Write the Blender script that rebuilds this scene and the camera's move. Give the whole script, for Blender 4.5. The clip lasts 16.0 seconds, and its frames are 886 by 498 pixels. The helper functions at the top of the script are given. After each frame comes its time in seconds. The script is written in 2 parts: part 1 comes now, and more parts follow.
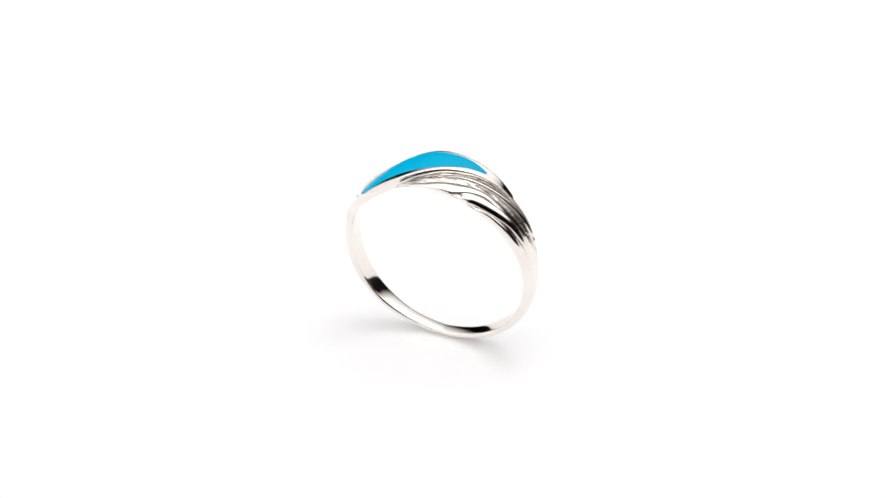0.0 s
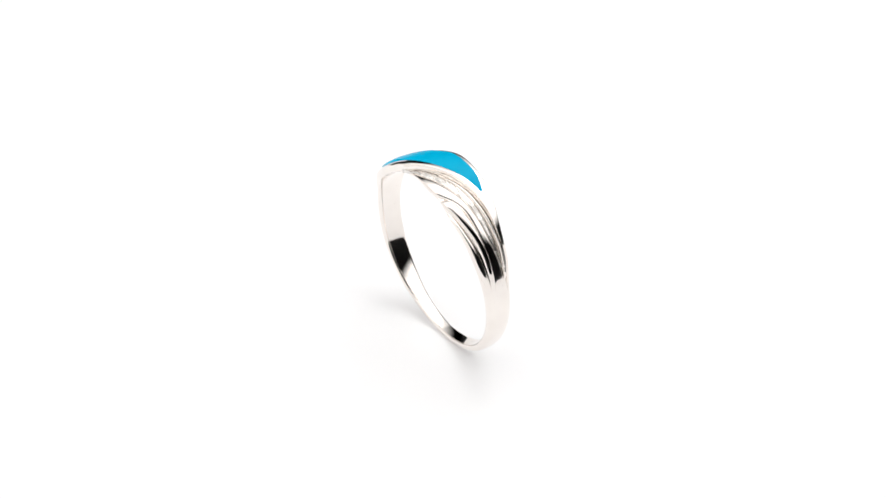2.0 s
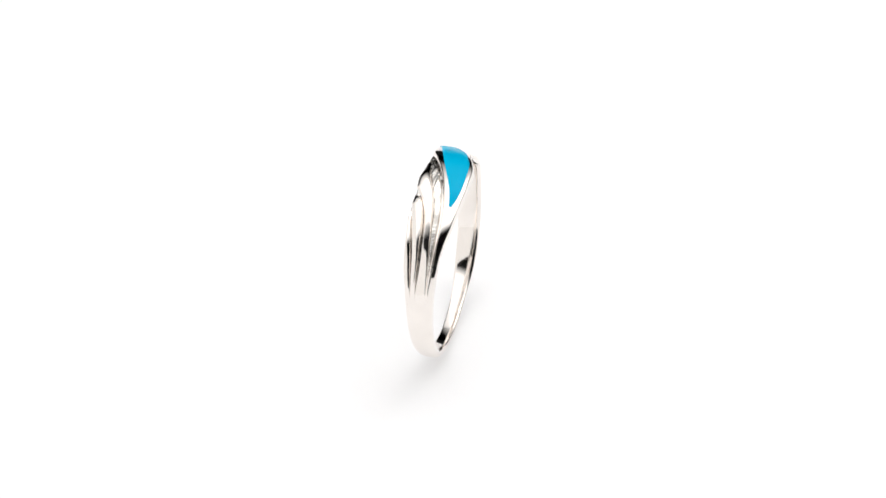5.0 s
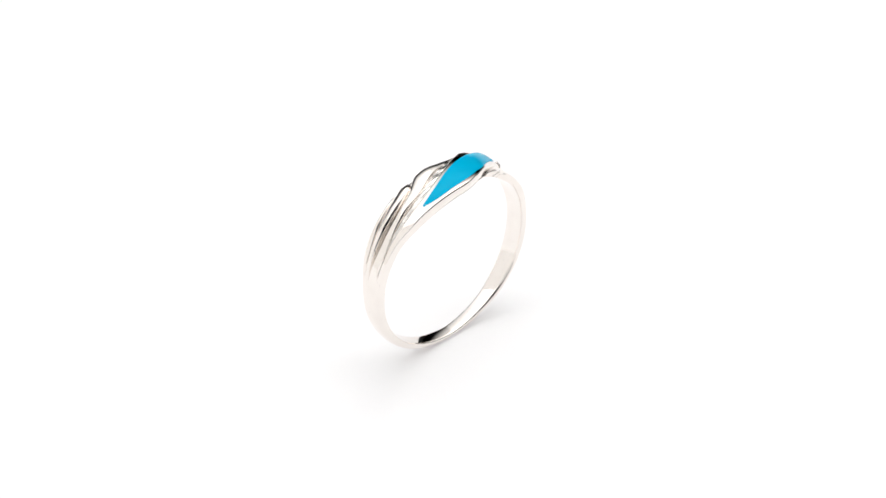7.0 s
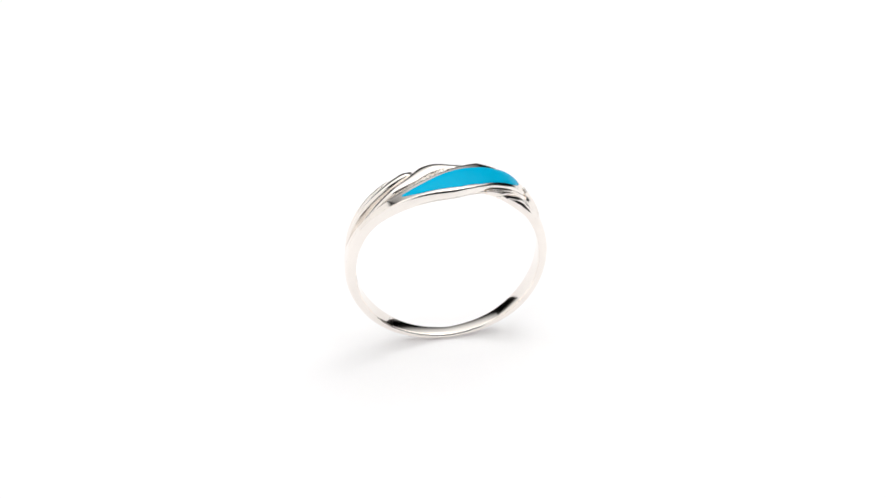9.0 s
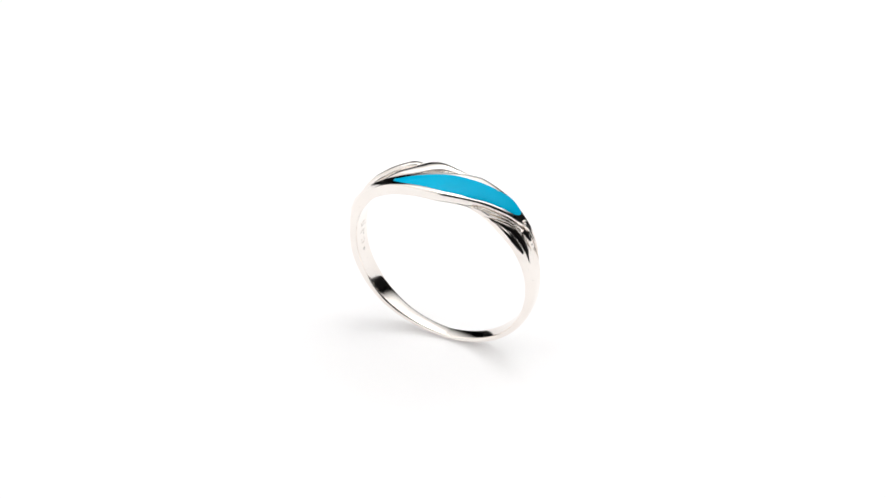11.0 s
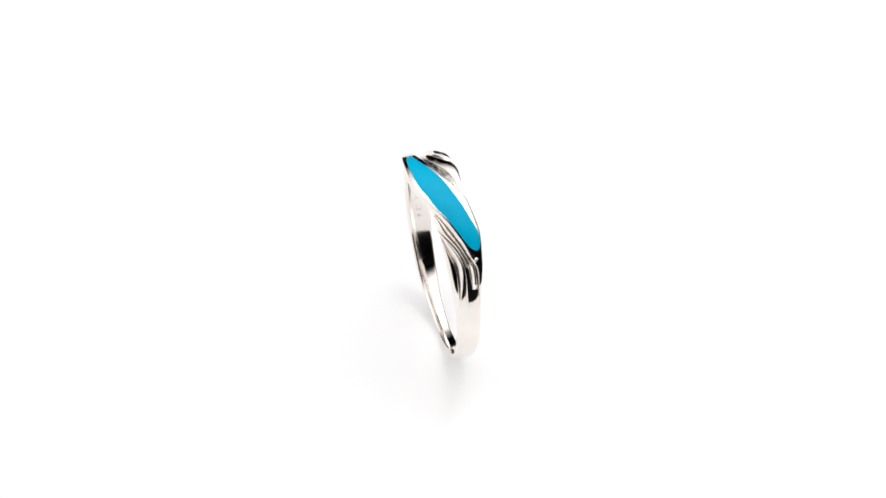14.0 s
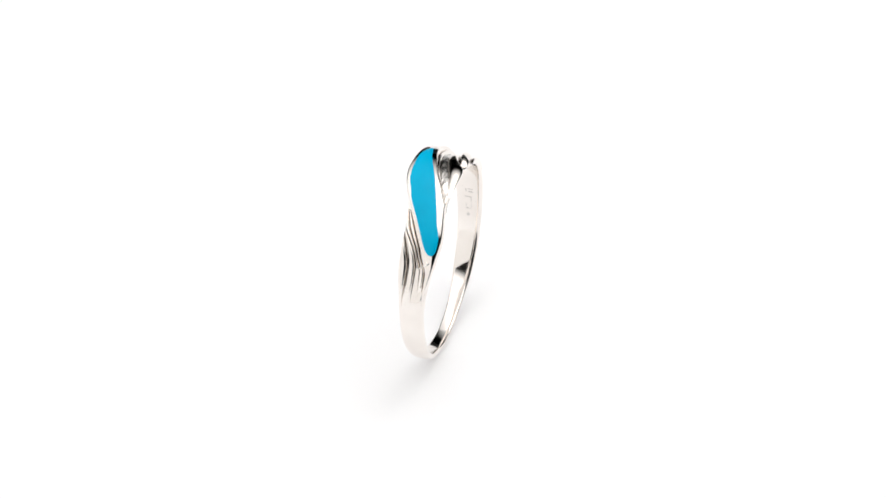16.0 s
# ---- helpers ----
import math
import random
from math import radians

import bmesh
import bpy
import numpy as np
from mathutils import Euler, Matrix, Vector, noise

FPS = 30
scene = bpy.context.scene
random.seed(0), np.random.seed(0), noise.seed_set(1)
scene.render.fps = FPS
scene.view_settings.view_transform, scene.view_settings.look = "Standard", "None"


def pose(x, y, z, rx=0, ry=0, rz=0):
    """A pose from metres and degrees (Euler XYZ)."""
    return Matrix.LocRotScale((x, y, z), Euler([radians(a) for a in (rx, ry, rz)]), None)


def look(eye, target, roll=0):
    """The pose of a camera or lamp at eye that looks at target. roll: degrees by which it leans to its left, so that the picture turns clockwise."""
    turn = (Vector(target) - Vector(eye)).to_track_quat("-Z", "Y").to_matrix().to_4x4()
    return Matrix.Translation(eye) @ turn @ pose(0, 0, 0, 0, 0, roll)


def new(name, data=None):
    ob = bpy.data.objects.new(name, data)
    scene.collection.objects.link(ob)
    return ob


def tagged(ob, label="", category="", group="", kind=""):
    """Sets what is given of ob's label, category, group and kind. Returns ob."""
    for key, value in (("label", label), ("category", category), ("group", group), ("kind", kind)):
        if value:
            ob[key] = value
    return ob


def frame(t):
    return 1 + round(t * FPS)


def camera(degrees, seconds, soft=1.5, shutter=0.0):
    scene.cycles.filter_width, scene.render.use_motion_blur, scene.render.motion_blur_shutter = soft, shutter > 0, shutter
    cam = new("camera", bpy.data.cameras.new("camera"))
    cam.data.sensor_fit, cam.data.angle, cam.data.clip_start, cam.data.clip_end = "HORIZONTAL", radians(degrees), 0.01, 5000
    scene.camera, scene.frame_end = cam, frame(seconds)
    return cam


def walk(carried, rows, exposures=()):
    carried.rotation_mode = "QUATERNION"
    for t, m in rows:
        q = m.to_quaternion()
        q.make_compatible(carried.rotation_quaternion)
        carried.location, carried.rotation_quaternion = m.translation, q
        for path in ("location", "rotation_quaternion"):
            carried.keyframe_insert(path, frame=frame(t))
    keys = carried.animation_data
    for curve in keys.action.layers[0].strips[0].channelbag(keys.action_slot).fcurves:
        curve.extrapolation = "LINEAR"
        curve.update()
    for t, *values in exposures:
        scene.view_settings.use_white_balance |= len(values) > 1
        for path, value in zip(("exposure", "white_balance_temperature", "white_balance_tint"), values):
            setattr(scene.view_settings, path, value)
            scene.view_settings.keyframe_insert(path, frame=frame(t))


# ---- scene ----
# A silver ring with a turquoise inlay turns on a white turntable before a fixed close-up camera.
CM = 0.01
DISC = 0.16            # the turntable's radius
TURN = 16.6            # degrees a second, clockwise seen from above
FACING = 4.01           # the time at which the first shoulder faces the camera
EYE_FAR, EYE_UP, LEAN = 0.45, 41.28, -2.17
AIM = (0.0, 0.0, 0.01095)
RING_AT = (-0.000254, 0.000159, 0.01035)   # the ring's centre off the turning axis and above the disc

cam = camera(10.76, 16.0, soft=1.6)
EYE = (AIM[0], -EYE_FAR * math.cos(radians(EYE_UP)), AIM[2] + EYE_FAR * math.sin(radians(EYE_UP)))
walk(cam, [(0.0, look(EYE, AIM, LEAN)), (16.0, look(EYE, AIM, LEAN))])

# ---- world ----
world = bpy.data.worlds.new("world")
scene.world = world
world.use_nodes = True
world.node_tree.nodes["Background"].inputs[0].default_value = (0.5, 0.5, 0.5, 1)
world.node_tree.nodes["Background"].inputs[1].default_value = 0.02
scene.view_settings.exposure = 0.0
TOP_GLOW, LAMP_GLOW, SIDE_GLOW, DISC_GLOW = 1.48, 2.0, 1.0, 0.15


# ---- materials ----
def material(name, color, rough=0.5, metal=0.0, spec=0.5):
    m = bpy.data.materials.new(name)
    m.use_nodes = True
    b = m.node_tree.nodes["Principled BSDF"]
    b.inputs["Base Color"].default_value = (*color, 1)
    b.inputs["Roughness"].default_value = rough
    b.inputs["Metallic"].default_value = metal
    b.inputs["Specular IOR Level"].default_value = spec
    return m, m.node_tree, b


def vary(m, tree, b, scale, dark, light, detail=4.0, bump=0.0, bump_scale=None, rough=None):
    """Two scales of variation in the object's own space: colour, gloss and a fine relief."""
    n, l = tree.nodes, tree.links
    co = n.new("ShaderNodeTexCoord")
    tex = n.new("ShaderNodeTexNoise")
    tex.inputs["Scale"].default_value, tex.inputs["Detail"].default_value = scale, detail
    l.new(co.outputs["Object"], tex.inputs["Vector"])
    ramp = n.new("ShaderNodeMapRange")
    ramp.inputs["From Min"].default_value, ramp.inputs["From Max"].default_value = 0.3, 0.7
    l.new(tex.outputs["Fac"], ramp.inputs["Value"])
    mix = n.new("ShaderNodeMix")
    mix.data_type = "RGBA"
    mix.inputs["A"].default_value, mix.inputs["B"].default_value = (*dark, 1), (*light, 1)
    l.new(ramp.outputs["Result"], mix.inputs["Factor"])
    l.new(mix.outputs["Result"], b.inputs["Base Color"])
    if rough:
        rr = n.new("ShaderNodeMapRange")
        rr.inputs["From Min"].default_value, rr.inputs["From Max"].default_value = 0.3, 0.7
        rr.inputs["To Min"].default_value, rr.inputs["To Max"].default_value = rough
        l.new(tex.outputs["Fac"], rr.inputs["Value"])
        l.new(rr.outputs["Result"], b.inputs["Roughness"])
    if bump:
        t2 = n.new("ShaderNodeTexNoise")
        t2.inputs["Scale"].default_value, t2.inputs["Detail"].default_value = bump_scale or scale * 6, 3.0
        l.new(co.outputs["Object"], t2.inputs["Vector"])
        bp = n.new("ShaderNodeBump")
        bp.inputs["Strength"].default_value, bp.inputs["Distance"].default_value = 1.0, bump
        l.new(t2.outputs["Fac"], bp.inputs["Height"])
        l.new(bp.outputs["Normal"], b.inputs["Normal"])
    return m


SILVER = vary(*material("polished_silver", (0.88, 0.84, 0.8), 0.07, 1.0), 400, (0.87, 0.82, 0.775), (0.91, 0.865, 0.822),
              bump=0.000004, bump_scale=900, rough=(0.04, 0.12))
SATIN = vary(*material("satin_silver", (0.88, 0.84, 0.8), 0.15, 1.0), 400, (0.87, 0.82, 0.775), (0.91, 0.865, 0.822),
             bump=0.000004, bump_scale=900, rough=(0.06, 0.11))
CAST = vary(*material("rough_cast_silver", (0.9, 0.87, 0.83), 0.2, 1.0), 1100, (0.55, 0.52, 0.49), (0.93, 0.90, 0.86),
            bump=0.00003, bump_scale=2600, rough=(0.12, 0.3))
STONE = vary(*material("turquoise_inlay", (0.0, 0.46, 0.75), 0.2, 0.0, 0.1), 350, (0.0, 0.39, 0.64), (0.0, 0.45, 0.72),
             bump=0.000003, bump_scale=1500, rough=(0.18, 0.26))
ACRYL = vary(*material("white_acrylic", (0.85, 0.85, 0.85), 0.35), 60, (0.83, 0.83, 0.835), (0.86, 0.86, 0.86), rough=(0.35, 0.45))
acryl = ACRYL.node_tree.nodes["Principled BSDF"]      # faint even glow of its own, added to lift the ring's shadow
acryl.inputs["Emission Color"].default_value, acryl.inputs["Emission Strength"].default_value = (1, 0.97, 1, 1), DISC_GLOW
BLACK = vary(*material("black_plastic", (0.02, 0.02, 0.02), 0.5), 30, (0.015, 0.015, 0.016), (0.03, 0.03, 0.03), rough=(0.4, 0.6))
DARK = vary(*material("dark_studio_paint", (0.03, 0.03, 0.03), 0.9), 4, (0.15, 0.15, 0.15), (0.19, 0.19, 0.19))


def glow(name, strength, fades, color=(1, 1, 1), lamp=None):
    """A lit diffuser cloth: brightest in the middle, dimmer where the lamp behind it does not reach. fades: (axis, from, to).
    lamp: (x, y, reach, strength) of the bulb that shows through the cloth."""
    m = bpy.data.materials.new(name)
    m.use_nodes = True
    n, l = m.node_tree.nodes, m.node_tree.links
    n.clear()
    co, sep = n.new("ShaderNodeTexCoord"), n.new("ShaderNodeSeparateXYZ")
    l.new(co.outputs["Object"], sep.inputs[0])
    last = None
    for axis, dim, full in fades:
        r = n.new("ShaderNodeMapRange")
        r.interpolation_type = "SMOOTHSTEP"
        lo, hi = min(dim, full), max(dim, full)
        r.inputs["From Min"].default_value, r.inputs["From Max"].default_value = lo, hi
        r.inputs["To Min"].default_value, r.inputs["To Max"].default_value = (0, 1) if dim < full else (1, 0)
        l.new(sep.outputs[axis], r.inputs["Value"])
        if last is None:
            last = r.outputs["Result"]
        else:
            k = n.new("ShaderNodeMath")
            k.operation = "MULTIPLY"
            l.new(last, k.inputs[0])
            l.new(r.outputs["Result"], k.inputs[1])
            last = k.outputs[0]
    k = n.new("ShaderNodeMath")
    k.operation = "MULTIPLY"
    k.inputs[1].default_value = strength
    l.new(last, k.inputs[0])
    if lamp:
        x, y, reach, more = lamp
        far, near, both = n.new("ShaderNodeVectorMath"), n.new("ShaderNodeMapRange"), n.new("ShaderNodeMath")
        far.operation, both.operation, near.interpolation_type = "DISTANCE", "ADD", "SMOOTHERSTEP"
        far.inputs[1].default_value = (x, y, 0)
        l.new(co.outputs["Object"], far.inputs[0])
        near.inputs["From Min"].default_value, near.inputs["From Max"].default_value = 0, reach
        near.inputs["To Min"].default_value, near.inputs["To Max"].default_value = more, 0
        l.new(far.outputs["Value"], near.inputs["Value"])
        l.new(k.outputs[0], both.inputs[0])
        l.new(near.outputs["Result"], both.inputs[1])
        k = both
    e, out = n.new("ShaderNodeEmission"), n.new("ShaderNodeOutputMaterial")
    e.inputs["Color"].default_value = (*color, 1)
    l.new(k.outputs[0], e.inputs["Strength"])
    l.new(e.outputs[0], out.inputs["Surface"])
    return m


# ---- mesh helpers ----
def mesh_object(name, verts, faces, mat, parent=None, label="", sharp=None):
    me = bpy.data.meshes.new(name)
    me.from_pydata([tuple(v) for v in verts], [], faces)
    bm = bmesh.new()
    bm.from_mesh(me)
    bmesh.ops.recalc_face_normals(bm, faces=bm.faces)
    bm.to_mesh(me)
    bm.free()
    me.polygons.foreach_set("use_smooth", [True] * len(me.polygons))
    if sharp:
        me.set_sharp_from_angle(angle=radians(sharp))
    me.materials.append(mat)
    ob = new(name, me)
    if parent:
        ob.parent = parent
    return tagged(ob, label=label)


def part(name, bm, mat, parent=None, label="", sharp=35):
    me = bpy.data.meshes.new(name)
    bmesh.ops.recalc_face_normals(bm, faces=bm.faces)
    bm.to_mesh(me)
    bm.free()
    me.polygons.foreach_set("use_smooth", [True] * len(me.polygons))
    me.set_sharp_from_angle(angle=radians(sharp))
    me.materials.append(mat)
    ob = new(name, me)
    if parent:
        ob.parent = parent
    return tagged(ob, label=label)


def box(lo, hi, bevel=0.0):
    bm = bmesh.new()
    bmesh.ops.create_cube(bm, size=1)
    for v in bm.verts:
        v.co = [lo[i] + (v.co[i] + 0.5) * (hi[i] - lo[i]) for i in range(3)]
    if bevel:
        bmesh.ops.bevel(bm, geom=bm.edges[:], offset=bevel, segments=2, profile=0.5, affect="EDGES")
    return bm


def lathe(profile, steps=96):
    """A closed solid turned about z from (radius, height) pairs that start and end on the axis."""
    bm = bmesh.new()
    rings = []
    for r, z in profile:
        if r < 1e-9:
            rings.append([bm.verts.new((0, 0, z))])
        else:
            rings.append([bm.verts.new((r * math.cos(2 * math.pi * k / steps), r * math.sin(2 * math.pi * k / steps), z)) for k in range(steps)])
    for a, b in zip(rings, rings[1:]):
        for k in range(steps):
            j = (k + 1) % steps
            if len(a) == 1:
                bm.faces.new((a[0], b[k], b[j]))
            elif len(b) == 1:
                bm.faces.new((a[k], a[j], b[0]))
            else:
                bm.faces.new((a[k], a[j], b[j], b[k]))
    return bm


# ---- the studio ----
def studio():
    tagged(part("floor", box((-2.5, -2.5, -0.82), (2.5, 2.5, -0.8)), DARK), "dark grey painted studio floor", "floor", kind="structure")
    tagged(part("ceiling", box((-2.5, -2.5, 1.6), (2.5, 2.5, 1.62)), DARK), "dark grey painted studio ceiling", "ceiling", kind="structure")
    for name, lo, hi in (("wall_north", (-2.5, 2.5, -0.8), (2.5, 2.6, 1.6)), ("wall_south", (-2.5, -2.6, -0.8), (2.5, -2.5, 1.6)),
                         ("wall_west", (-2.6, -2.6, -0.8), (-2.5, 2.6, 1.6)), ("wall_east", (2.5, -2.6, -0.8), (2.6, 2.6, 1.6))):
        tagged(part(name, box(lo, hi), DARK), "dark grey painted studio wall", "wall", kind="structure")


def turntable():
    t = tagged(new("turntable"), "broad round white acrylic turntable with an added faint glow", "turntable")
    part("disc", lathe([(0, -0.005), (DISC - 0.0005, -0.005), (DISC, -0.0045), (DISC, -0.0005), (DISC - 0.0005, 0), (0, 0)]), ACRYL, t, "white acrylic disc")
    return t


def turntable_base():
    b = tagged(new("pedestal"), "black cylindrical pedestal under the white turntable", "pedestal")
    part("column", lathe([(0, -0.78), (0.03, -0.78), (0.03, -0.03), (0.12, -0.026), (0.12, -0.006), (0.119, -0.005), (0, -0.005)], 64), BLACK, b)
    part("foot", lathe([(0, -0.8), (0.16, -0.8), (0.16, -0.79), (0.15, -0.78), (0, -0.78)], 64), BLACK, b)


def softbox(name, label, m, w, h, deep, mat):
    """A shallow box lamp whose lit cloth faces its own -z."""
    s = tagged(new(name), label, "softbox")
    s.matrix_basis = m
    part("diffuser", box((-w / 2, -h / 2, -0.002), (w / 2, h / 2, 0)), mat, s, "white lit diffuser cloth")
    part("housing", box((-w / 2 - 0.01, -h / 2 - 0.01, 0.002), (w / 2 + 0.01, h / 2 + 0.01, deep), 0.008), BLACK, s, "black fabric housing")


def lights():
    # the overhead cloth, 0.42 m above the disc, and a long upright one along the west side
    top = glow("overhead_cloth", TOP_GLOW, [("Y", -1.35, -1.08), ("Y", 0.25, -0.85), ("X", 1.15, 0.4)], (1.0, 0.995, 0.99), (-0.2, -0.68, 0.32, LAMP_GLOW))
    softbox("overhead_softbox", "large overhead softbox with a white cloth diffuser", pose(0.35, 0.85, 0.42, -5, 4, 0), 2.5, 2.7, 0.08, top)
    side = glow("side_cloth", SIDE_GLOW, [("X", -0.77, -0.6), ("X", 0.77, 0.62)], (1.0, 0.985, 0.97))
    softbox("side_softbox", "upright side softbox with a white cloth diffuser", look((-0.42, -0.17, 0.175), (0.53, 0.175, 0.175)), 1.54, 0.46, 0.06, side)


# ---- the ring: t degrees from the top towards the first shoulder, w across the band, lengths in cm ----
def curve(pairs):
    """A smooth curve through (degrees, value) pairs."""
    x, y = np.array(sorted(pairs), float).T
    m = np.gradient(y, x)

    def at(q):
        q = np.clip(np.asarray(q, float), x[0], x[-1])
        i = np.clip(np.searchsorted(x, q) - 1, 0, len(x) - 2)
        h = x[i + 1] - x[i]
        s = (q - x[i]) / h
        return ((2 * s**3 - 3 * s**2 + 1) * y[i] + (s**3 - 2 * s**2 + s) * h * m[i]
                + (-2 * s**3 + 3 * s**2) * y[i + 1] + (s**3 - s**2) * h * m[i + 1])
    return at


def smooth(a, b, x):
    s = np.clip((np.asarray(x, float) - a) / (b - a), 0, 1)
    return s * s * (3 - 2 * s)


LOW = curve([(-180, -0.068), (-155, -0.08), (-140, -0.1), (-122, -0.114), (-104, -0.122), (-84, -0.13), (-68, -0.16), (-59, -0.188), (-52, -0.208), (-45, -0.226), (-39, -0.232), (-33, -0.222), (-20, -0.188), (-8, -0.188),
             (6, -0.21), (15, -0.194), (25, -0.207), (40, -0.198), (50, -0.189), (65, -0.17), (80, -0.15), (92, -0.138), (104, -0.129), (122, -0.117), (140, -0.1), (155, -0.08), (180, -0.068)])
HIGH = curve([(-180, 0.068), (-155, 0.08), (-140, 0.1), (-122, 0.112), (-104, 0.118), (-84, 0.125), (-70, 0.14), (-57, 0.154), (-47, 0.156), (-35, 0.155), (-22.6, 0.184), (-14, 0.235), (-5, 0.288), (8, 0.295),
              (26, 0.261), (35, 0.233), (44, 0.195), (53, 0.167), (66, 0.149), (80, 0.134), (104, 0.12), (122, 0.112), (140, 0.1), (155, 0.08), (180, 0.068)])
INNER = curve([(-180, 0.975), (-150, 0.948), (-120, 0.906), (-90, 0.875), (-60, 0.882), (-30, 0.905), (0, 0.92), (30, 0.91), (60, 0.885), (90, 0.875),
               (120, 0.906), (150, 0.948), (180, 0.975)])
CREST = curve([(-180, 1.035), (-160, 1.028), (-140, 1.008), (-120, 0.99), (-100, 0.977), (-80, 0.975), (-60, 0.979), (-48, 0.983), (-36, 0.999), (-20, 1.022), (-5, 1.041), (10, 1.049), (23, 1.046), (35, 1.041),
               (50, 1.028), (65, 1.004), (80, 0.981), (100, 0.979), (120, 0.99), (140, 1.008), (160, 1.028), (180, 1.035)])
RISE = curve([(-180, 0.0), (-94, 0.0), (-88, 0.0004), (-84, 0.003), (-80, 0.0085), (-75, 0.019), (-70, 0.033), (-60, 0.05), (-45, 0.066), (-25, 0.07), (0, 0.085), (25, 0.085), (40, 0.084), (55, 0.066), (68, 0.033), (77, 0.008), (84, 0.0), (180, 0.0)])
# edges on the first shoulder: setting, strand beside it, first leaf (both sides), second leaf
G1 = curve([(-34, -0.26), (-26, -0.222), (-20, -0.186), (-15, -0.143), (-8, -0.085), (-2, -0.032), (4, 0.014), (11, 0.058), (20, 0.102), (28, 0.122), (35, 0.13), (44, 0.126), (59, 0.115), (71, 0.088), (84, 0.082)])
STRIP = curve([(0, -0.03), (6, 0.012), (12, 0.04), (20, 0.068), (30, 0.088), (40, 0.09), (50, 0.086), (60, 0.072), (70, 0.062), (84, 0.06)])
VALLEY = curve([(-14, -0.205), (-12, -0.168), (-6, -0.138), (1.6, -0.1), (9.6, -0.05), (18, -0.002), (27, 0.026), (35, 0.038), (50, 0.052), (62, 0.06), (72, 0.06), (84, 0.059)])
G2 = curve([(6, -0.262), (10.4, -0.214), (15, -0.166), (20, -0.114), (27, -0.07), (35, -0.047), (47, -0.033), (59, -0.03), (70, -0.038), (84, -0.04)])
G3 = curve([(17, -0.23), (24, -0.195), (34, -0.166), (40, -0.147), (53, -0.114), (65, -0.098), (76, -0.09), (84, -0.088)])
# edges on the second shoulder: setting, textured strand, leaf, outer leaf, lone strand under the cross-bar
H1 = curve([(-86, -0.104), (-77, -0.107), (-65, -0.115), (-58, -0.112), (-54, -0.082), (-50, -0.05), (-46, -0.026), (-40, 0.02), (-30, 0.098), (-20, 0.185), (-12, 0.25), (-6, 0.3)])
STRAND = curve([(-94, 0.0), (-84, 0.0), (-76, -0.002), (-64, -0.016), (-58, -0.017), (-52, 0.0), (-48, 0.024), (-43, 0.068), (-38, 0.122), (-34, 0.158), (-26, 0.2)])
H2 = curve([(-94, 0.085), (-84, 0.085), (-77, 0.082), (-64, 0.066), (-54, 0.072), (-47, 0.108), (-42, 0.135), (-36, 0.165)])
LONE_LOW = curve([(-72, -0.1), (-69, -0.108), (-64, -0.114), (-57, -0.112)])
LONE_HIGH = curve([(-72, -0.058), (-66, -0.055), (-57, -0.05)])
STONE_LOW = curve([(-48.9, -0.15), (-48.5, -0.166), (-47.2, -0.184), (-44.5, -0.196), (-39, -0.198), (-31, -0.153), (-23.5, -0.115), (-15, -0.066), (-4.9, -0.002), (5, 0.072), (12, 0.122), (18, 0.152), (21.5, 0.166), (23.2, 0.173), (23.8, 0.185)])
STONE_HIGH = curve([(-48.9, -0.15), (-48.5, -0.132), (-47.2, -0.104), (-44.3, -0.07), (-37, -0.01), (-29, 0.06), (-19.5, 0.152), (-13, 0.192), (-8.5, 0.225), (-3.5, 0.241), (5, 0.25), (15, 0.242), (20, 0.219), (22.2, 0.204), (23.4, 0.195), (23.8, 0.185)])


INNER_ROUND = 0.015


def base_radius(t):
    """The outside of the plain band, sunk under the leaves at the head."""
    return CREST(t) - RISE(t)


def spot(t, w, r):
    a = np.radians(t)
    return (CM * r * np.sin(a), CM * w, CM * r * np.cos(a))


def hoop_surface(t, w):
    """The rounded outside of the hoop."""
    lo, hi, rb, ri = LOW(t) + 0.006, HIGH(t) - 0.006, base_radius(t), INNER(t)
    u = np.clip((w - (lo + hi) / 2) / ((hi - lo) / 2), -1, 1)
    return ri + 0.02 + (rb - ri - 0.02) * (0.3 + 0.7 * (1 - abs(u) ** (2.8 + 8.0 * (1 - smooth(48, 92, abs(t))))) ** 0.5)


def band(parent):
    """The whole hoop: rounded outside, smooth and slightly domed inside."""
    nt, verts, faces = 360, [], []
    outer, inner = 41, 27
    n = outer + inner
    for i in range(nt):
        t = -180 + 360 * i / nt
        lo, hi, ri = LOW(t) + 0.006, HIGH(t) - 0.006, INNER(t)
        mid, half = (lo + hi) / 2, (hi - lo) / 2
        for k in range(outer):
            w = mid - half * math.cos(math.pi * k / (outer - 1))
            verts.append(spot(t, w, hoop_surface(t, w)))
        for k in range(inner):
            u = 1 - 2 * k / (inner - 1)
            v = math.sin(math.pi / 2 * u)
            verts.append(spot(t, mid + half * 0.995 * v, ri + 0.006 * v ** 2 + INNER_ROUND * (1 - (1 - max(0, (abs(v) - 0.74) / 0.26) ** 2) ** 0.5)))
    for i in range(nt):
        j = (i + 1) % nt
        for k in range(n):
            q = (k + 1) % n
            faces.append((i * n + k, i * n + q, j * n + q, j * n + k))
    return mesh_object("hoop", verts, faces, SATIN, parent, sharp=50)


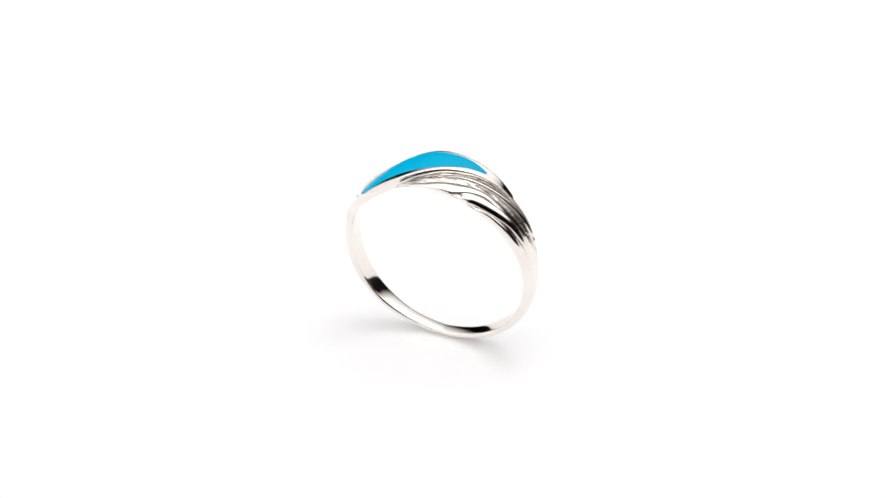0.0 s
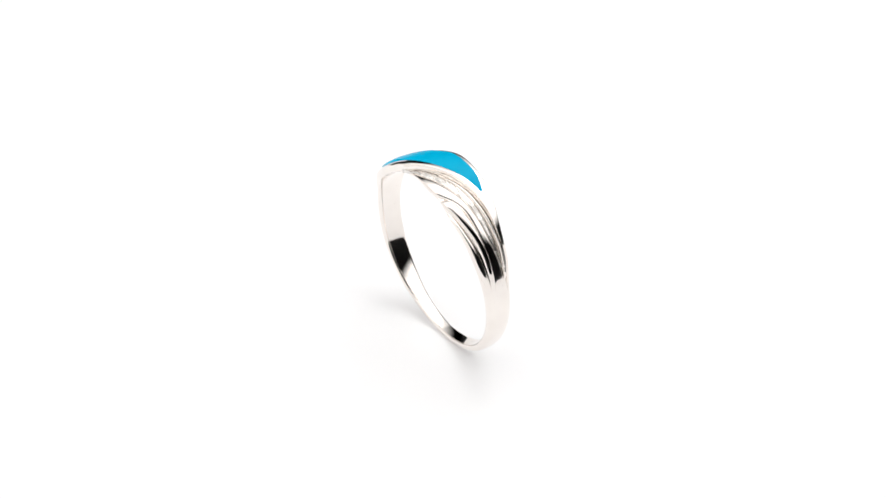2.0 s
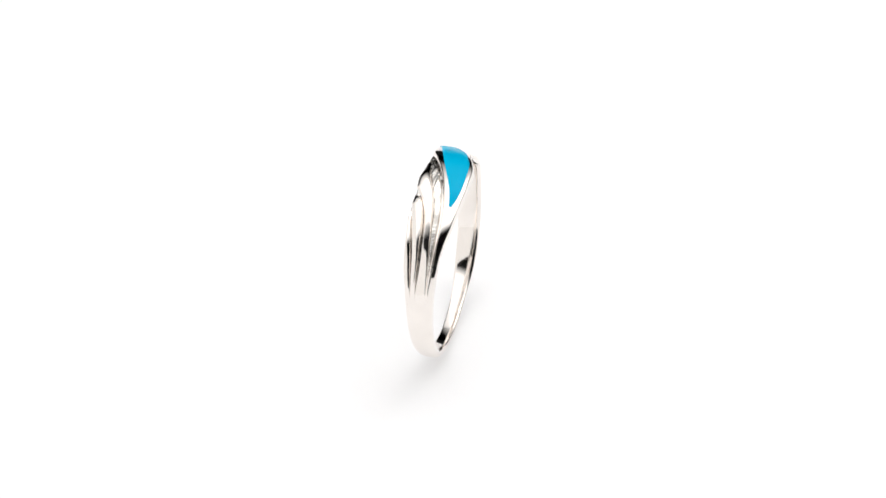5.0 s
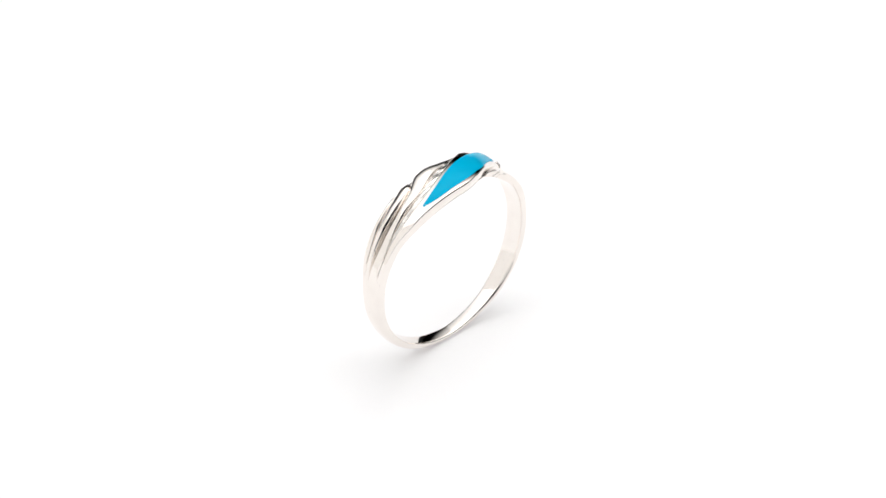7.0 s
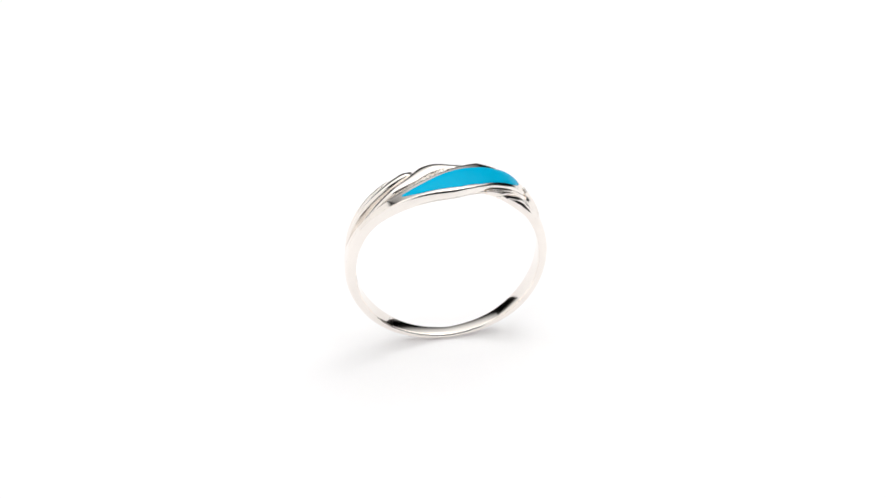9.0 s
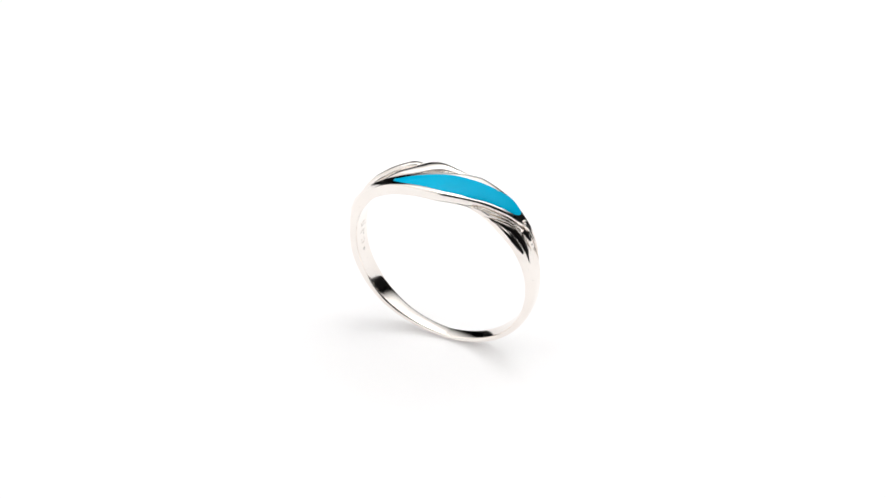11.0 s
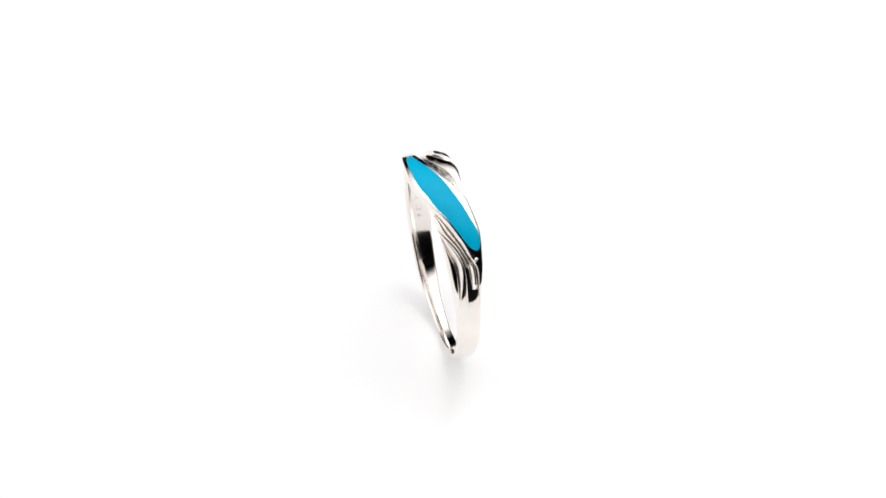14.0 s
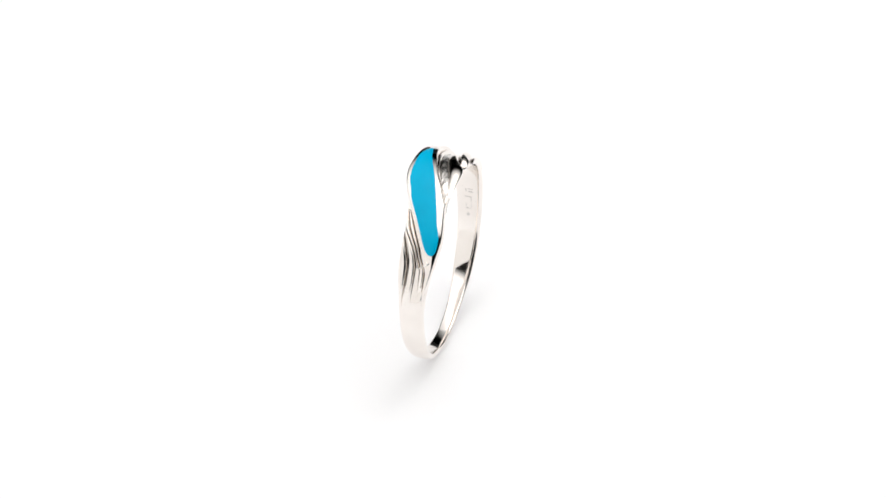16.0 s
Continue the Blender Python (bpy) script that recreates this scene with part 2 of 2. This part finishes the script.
def ridge(name, parent, t0, t1, low, high, height, power, mat, label="", base=base_radius, na=120, nw=24, slope=0.0, edge=0.55, grain=None):
    """A raised leaf of cast silver between two edges, from t0 to t1, rounded across and let down at both ends."""
    verts, faces = [], []
    n = nw + 1
    for i in range(na + 1):
        t = t0 + (t1 - t0) * (0.5 - 0.5 * math.cos(math.pi * i / na))
        run = 1 - float(smooth(0.0, 0.06, RISE(t)))      # runs out into the rounded band
        a, b = max(float(low(t)), float(LOW(t)) + 0.002 + 0.022 * run), min(float(high(t)), float(HIGH(t)) - 0.002 - 0.022 * run)
        if b - a < 0.004:
            a, b = (a + b) / 2 - 0.002, (a + b) / 2 + 0.002
        mid, half, rb = (a + b) / 2, (b - a) / 2, float(base(t))
        h = float(height(t))
        pw = power(t) if callable(power) else power
        lean = slope(t) if callable(slope) else slope
        for k in range(n):
            u = -math.cos(math.pi * k / nw)
            w = min(max(mid + half * u, float(LOW(t)) + 0.002 + 0.022 * run), float(HIGH(t)) - 0.002 - 0.022 * run)
            foot = rb + (float(hoop_surface(t, w)) - 0.0015 - rb) * run
            lump = grain(t, w) * (1 - u * u) if grain else 0.0
            verts.append(spot(t, w, foot + h * max(0, 1 - abs(u) ** pw) ** edge * (1 - lean * (u + 1) / 2) + lump))
        for k in (0.9, -0.9):
            w = mid + half * k
            verts.append(spot(t, w, rb + (float(hoop_surface(t, w)) - rb) * run - 0.025))
    s = n + 2
    for i in range(na):
        for k in range(s):
            q = (k + 1) % s
            faces.append((i * s + k, i * s + q, (i + 1) * s + q, (i + 1) * s + k))
    faces.append(tuple(range(s)))
    faces.append(tuple(na * s + k for k in range(s)))
    return mesh_object(name, verts, faces, mat, parent, label, sharp=55)


def wire(name, parent, path, radii, mat, label="", sides=12, rings=40):
    """A round wire of silver laid over the head along (t, w) places."""
    k = np.linspace(0, len(path) - 1, rings)
    ct, cw, cr = (curve([(i, v) for i, v in enumerate(row)]) for row in (*zip(*path), radii))
    line = [Vector(spot(float(ct(q)), float(cw(q)), float(rim_surface(float(ct(q)), float(cw(q)))) + 0.004)) for q in k]
    verts, faces = [], []
    for i, c in enumerate(line):
        along = (line[min(i + 1, rings - 1)] - line[max(i - 1, 0)]).normalized()
        out = Vector((c.x, 0, c.z)).normalized()
        side = along.cross(out).normalized()
        end = max(0.05, 1 - max(0, 1 - min(i, rings - 1 - i) / 4) ** 2) ** 0.5
        for j in range(sides):
            a = 2 * math.pi * j / sides
            verts.append(c + (side * math.cos(a) + out * math.sin(a)) * CM * float(cr(k[i])) * end)
    for i in range(rings - 1):
        for j in range(sides):
            q = (j + 1) % sides
            faces.append((i * sides + j, i * sides + q, (i + 1) * sides + q, (i + 1) * sides + j))
    faces.append(tuple(range(sides)))
    faces.append(tuple((rings - 1) * sides + j for j in range(sides)))
    return mesh_object(name, verts, faces, mat, parent, label)


RIM_LOW = lambda t: np.maximum(G1(t), LOW(t)) if t > -34 else LOW(t)
RIM_HIGH = lambda t: np.minimum(H1(t), HIGH(t)) if t < -6 else HIGH(t)


RIM_RISE = lambda t: float(RISE(t)) * float(smooth(-86, -68, t))
RIM_SLOPE = lambda t: 0.28 * float(smooth(24, 42, t))
RIM_POWER = lambda t: 6.0 + 14.0 * float(smooth(-35, -10, t))


def rim_surface(t, w):
    a, b = float(RIM_LOW(t)), float(RIM_HIGH(t))
    u = min(1, max(-1, (w - (a + b) / 2) / ((b - a) / 2)))
    return float(base_radius(t)) + RIM_RISE(t) * max(0, 1 - abs(u) ** RIM_POWER(t)) ** 0.5


def inlay(parent):
    """The turquoise, a long leaf-shaped drop with a low dome, standing a hair over its setting."""
    na, nw, verts, faces = 140, 22, [], []
    n = nw + 1
    for i in range(na + 1):
        t = -48.9 + 72.7 * (0.5 - 0.5 * math.cos(math.pi * i / na))
        a, b = float(STONE_LOW(t)), float(STONE_HIGH(t))
        b = max(b, a + 0.002)
        mid, half = (a + b) / 2, (b - a) / 2
        for k in range(n):
            u = -math.cos(math.pi * k / nw)
            w = mid + half * u
            dome = (1 - abs(u) ** 2) ** 0.5
            verts.append(spot(t, w, rim_surface(t, w) + 0.001 + 0.014 * dome * min(1, half / 0.08)))
        verts.append(spot(t, mid + half * 0.95, float(base_radius(t)) - 0.01))
        verts.append(spot(t, mid - half * 0.95, float(base_radius(t)) - 0.01))
    s = n + 2
    for i in range(na):
        for k in range(s):
            q = (k + 1) % s
            faces.append((i * s + k, i * s + q, (i + 1) * s + q, (i + 1) * s + k))
    faces.append(tuple(range(s)))
    faces.append(tuple(na * s + k for k in range(s)))
    return mesh_object("stone", verts, faces, STONE, parent, "smooth opaque turquoise inlay", sharp=60)


def hallmark(parent):
    """Worn stamp marks inside the hoop, as plain strokes."""
    bm = bmesh.new()
    for t, w, dt, dw in ((82, -0.03, 0.5, 0.05), (84.5, -0.03, 0.5, 0.05), (83.2, 0.018, 3.0, 0.008), (89, -0.005, 0.5, 0.07), (91.5, -0.03, 2.6, 0.008),
                         (96, -0.03, 2.4, 0.008), (96, 0.02, 2.4, 0.008), (98.4, -0.005, 0.5, 0.055), (103, 0.0, 1.8, 0.03)):
        ring_faces = []
        for r in (0.003, -0.0016):
            row = []
            for a, b in ((-1, -1), (1, -1), (1, 1), (-1, 1)):
                q = t + a * dt / 2
                row.append(bm.verts.new(spot(q, w + b * dw / 2, float(INNER(q)) + r)))
            ring_faces.append(row)
        lo, hi = ring_faces
        bm.faces.new(lo)
        bm.faces.new(hi)
        for k in range(4):
            bm.faces.new((lo[k], lo[(k + 1) % 4], hi[(k + 1) % 4], hi[k]))
    part("hallmark", bm, CAST, parent, "worn stamped marks inside the hoop")


def finger_ring():
    ring = tagged(new("finger_ring"), "polished silver ring with a turquoise inlay between leaf-like grooves", "ring")
    band(ring)
    ridge("setting", ring, -86, 83, RIM_LOW, RIM_HIGH, RIM_RISE, RIM_POWER, SILVER, "polished silver setting round the stone", na=260, nw=40, edge=0.5, slope=RIM_SLOPE)
    inlay(ring)
    clip_low = lambda c: (lambda t: np.maximum(c(t), LOW(t)))
    clip_high = lambda c: (lambda t: np.minimum(c(t), HIGH(t)))
    # each leaf swells from its tip and runs out into the band
    swell = lambda pairs: (lambda c: (lambda t: float(c(t)) * float(RISE(t))))(curve(pairs))
    # first shoulder
    ridge("leaf", ring, -14, 80, clip_low(G2), VALLEY, swell([(-14, 0.0), (-10, 0.02), (-5, 0.15), (0, 0.36), (5, 0.5), (10, 0.5), (15, 0.44), (20, 0.47), (28, 0.5), (38, 0.32), (50, 0.18), (80, 0.15)]), lambda t: 2.0 + 3.0 * float(smooth(25, 50, t)), SILVER, edge=0.5)
    ridge("leaf", ring, 17, 83, clip_low(G3), G2, swell([(17, 0.0), (18.5, 0.2), (22, 0.4), (27, 0.48), (36, 0.5), (50, 0.55), (83, 0.6)]), 2.6, SILVER, edge=0.5, slope=-0.8)
    ridge("leaf", ring, 28, 83, LOW, clip_low(G3), swell([(28, 0.0), (32, 0.22), (42, 0.4), (60, 0.5), (83, 0.6)]), 2.4, SILVER, edge=0.5)
    ridge("strand", ring, 3, 74, STRIP, G1, swell([(3, 0.0), (8, 0.12), (16, 0.18), (28, 0.22), (45, 0.45), (66, 0.8), (72, 0.7), (74, 0.0)]), 2.6, SILVER, edge=0.5, slope=-0.7)
    # long cast streaks at the head, fine rungs further down
    streaks = lambda t, w: (0.009 * noise.noise((t * 0.1, w * 55, 3)) * (1 - float(smooth(28, 38, t)))
                            + 0.0035 * noise.noise((t * 0.9, w * 12, 8)) * float(smooth(28, 36, t)) + 0.002 * noise.noise((t * 1.5, w * 90, 5)))
    ladder = lambda t: 0.14 * float(RISE(t))
    ridge("textured_groove", ring, -22, 66, VALLEY, lambda t: min(float(STRIP(t)), float(G1(t))) if t > 0 else G1(t), ladder, 5.0, CAST, "rough as-cast silver groove", na=260, nw=26, grain=streaks)
    # second shoulder
    ridge("strand", ring, -71, -57, LONE_LOW, LONE_HIGH, swell([(-71, 0.0), (-69.5, 0.7), (-66, 1.0), (-60, 1.0), (-57, 0.9)]), 2.4, SILVER, slope=0.5, edge=0.5, na=40)
    ridge("leaf", ring, -94, -32, STRAND, H2, swell([(-94, 1.0), (-65, 1.05), (-55, 1.0), (-45, 0.8), (-37, 0.45), (-32, 0.0)]), 3.0, SILVER, slope=0.6, edge=0.5)
    ridge("leaf", ring, -94, -36, clip_high(H2), HIGH, swell([(-94, 1.0), (-60, 0.95), (-45, 0.75), (-39, 0.35), (-36, 0.0)]), 3.0, SILVER, slope=0.3, edge=0.5)
    furrow = lambda t: 0.5 * (float(H1(t)) + min(float(STRAND(t)), float(HIGH(t))))
    plump = swell([(-57, 0.5), (-50, 0.66), (-40, 0.66), (-30, 0.5), (-24, 0.2)])
    ridge("strand", ring, -57, -24, H1, furrow, plump, 2.2, SILVER, na=90, nw=14, edge=0.85)
    ridge("strand", ring, -57, -24, furrow, clip_high(STRAND), plump, 2.2, SILVER, na=90, nw=14, edge=0.85)
    # the small curled cross-bar at the foot of the textured strand
    wire("cross_bar", ring, [(-57.5, -0.04), (-56.8, -0.066), (-55.4, -0.092), (-54.0, -0.118), (-53.2, -0.13), (-52.4, -0.136)],
         [0.012, 0.014, 0.013, 0.013, 0.016, 0.012], SILVER, "small curled silver cross-bar")
    hallmark(ring)
    return ring


studio()
turntable_base()
TABLE = turntable()
lights()
RING = finger_ring()


def motions():
    """The disc and the ring on it turn together, clockwise, at an even speed."""
    turn = lambda t: -90 - TURN * (t - FACING)
    walk(TABLE, [(t, pose(0, 0, 0, 0, 0, turn(t))) for t in range(17)])
    walk(RING, [(t, pose(0, 0, 0, 0, 0, turn(t)) @ Matrix.Translation(RING_AT)) for t in range(17)])


motions()
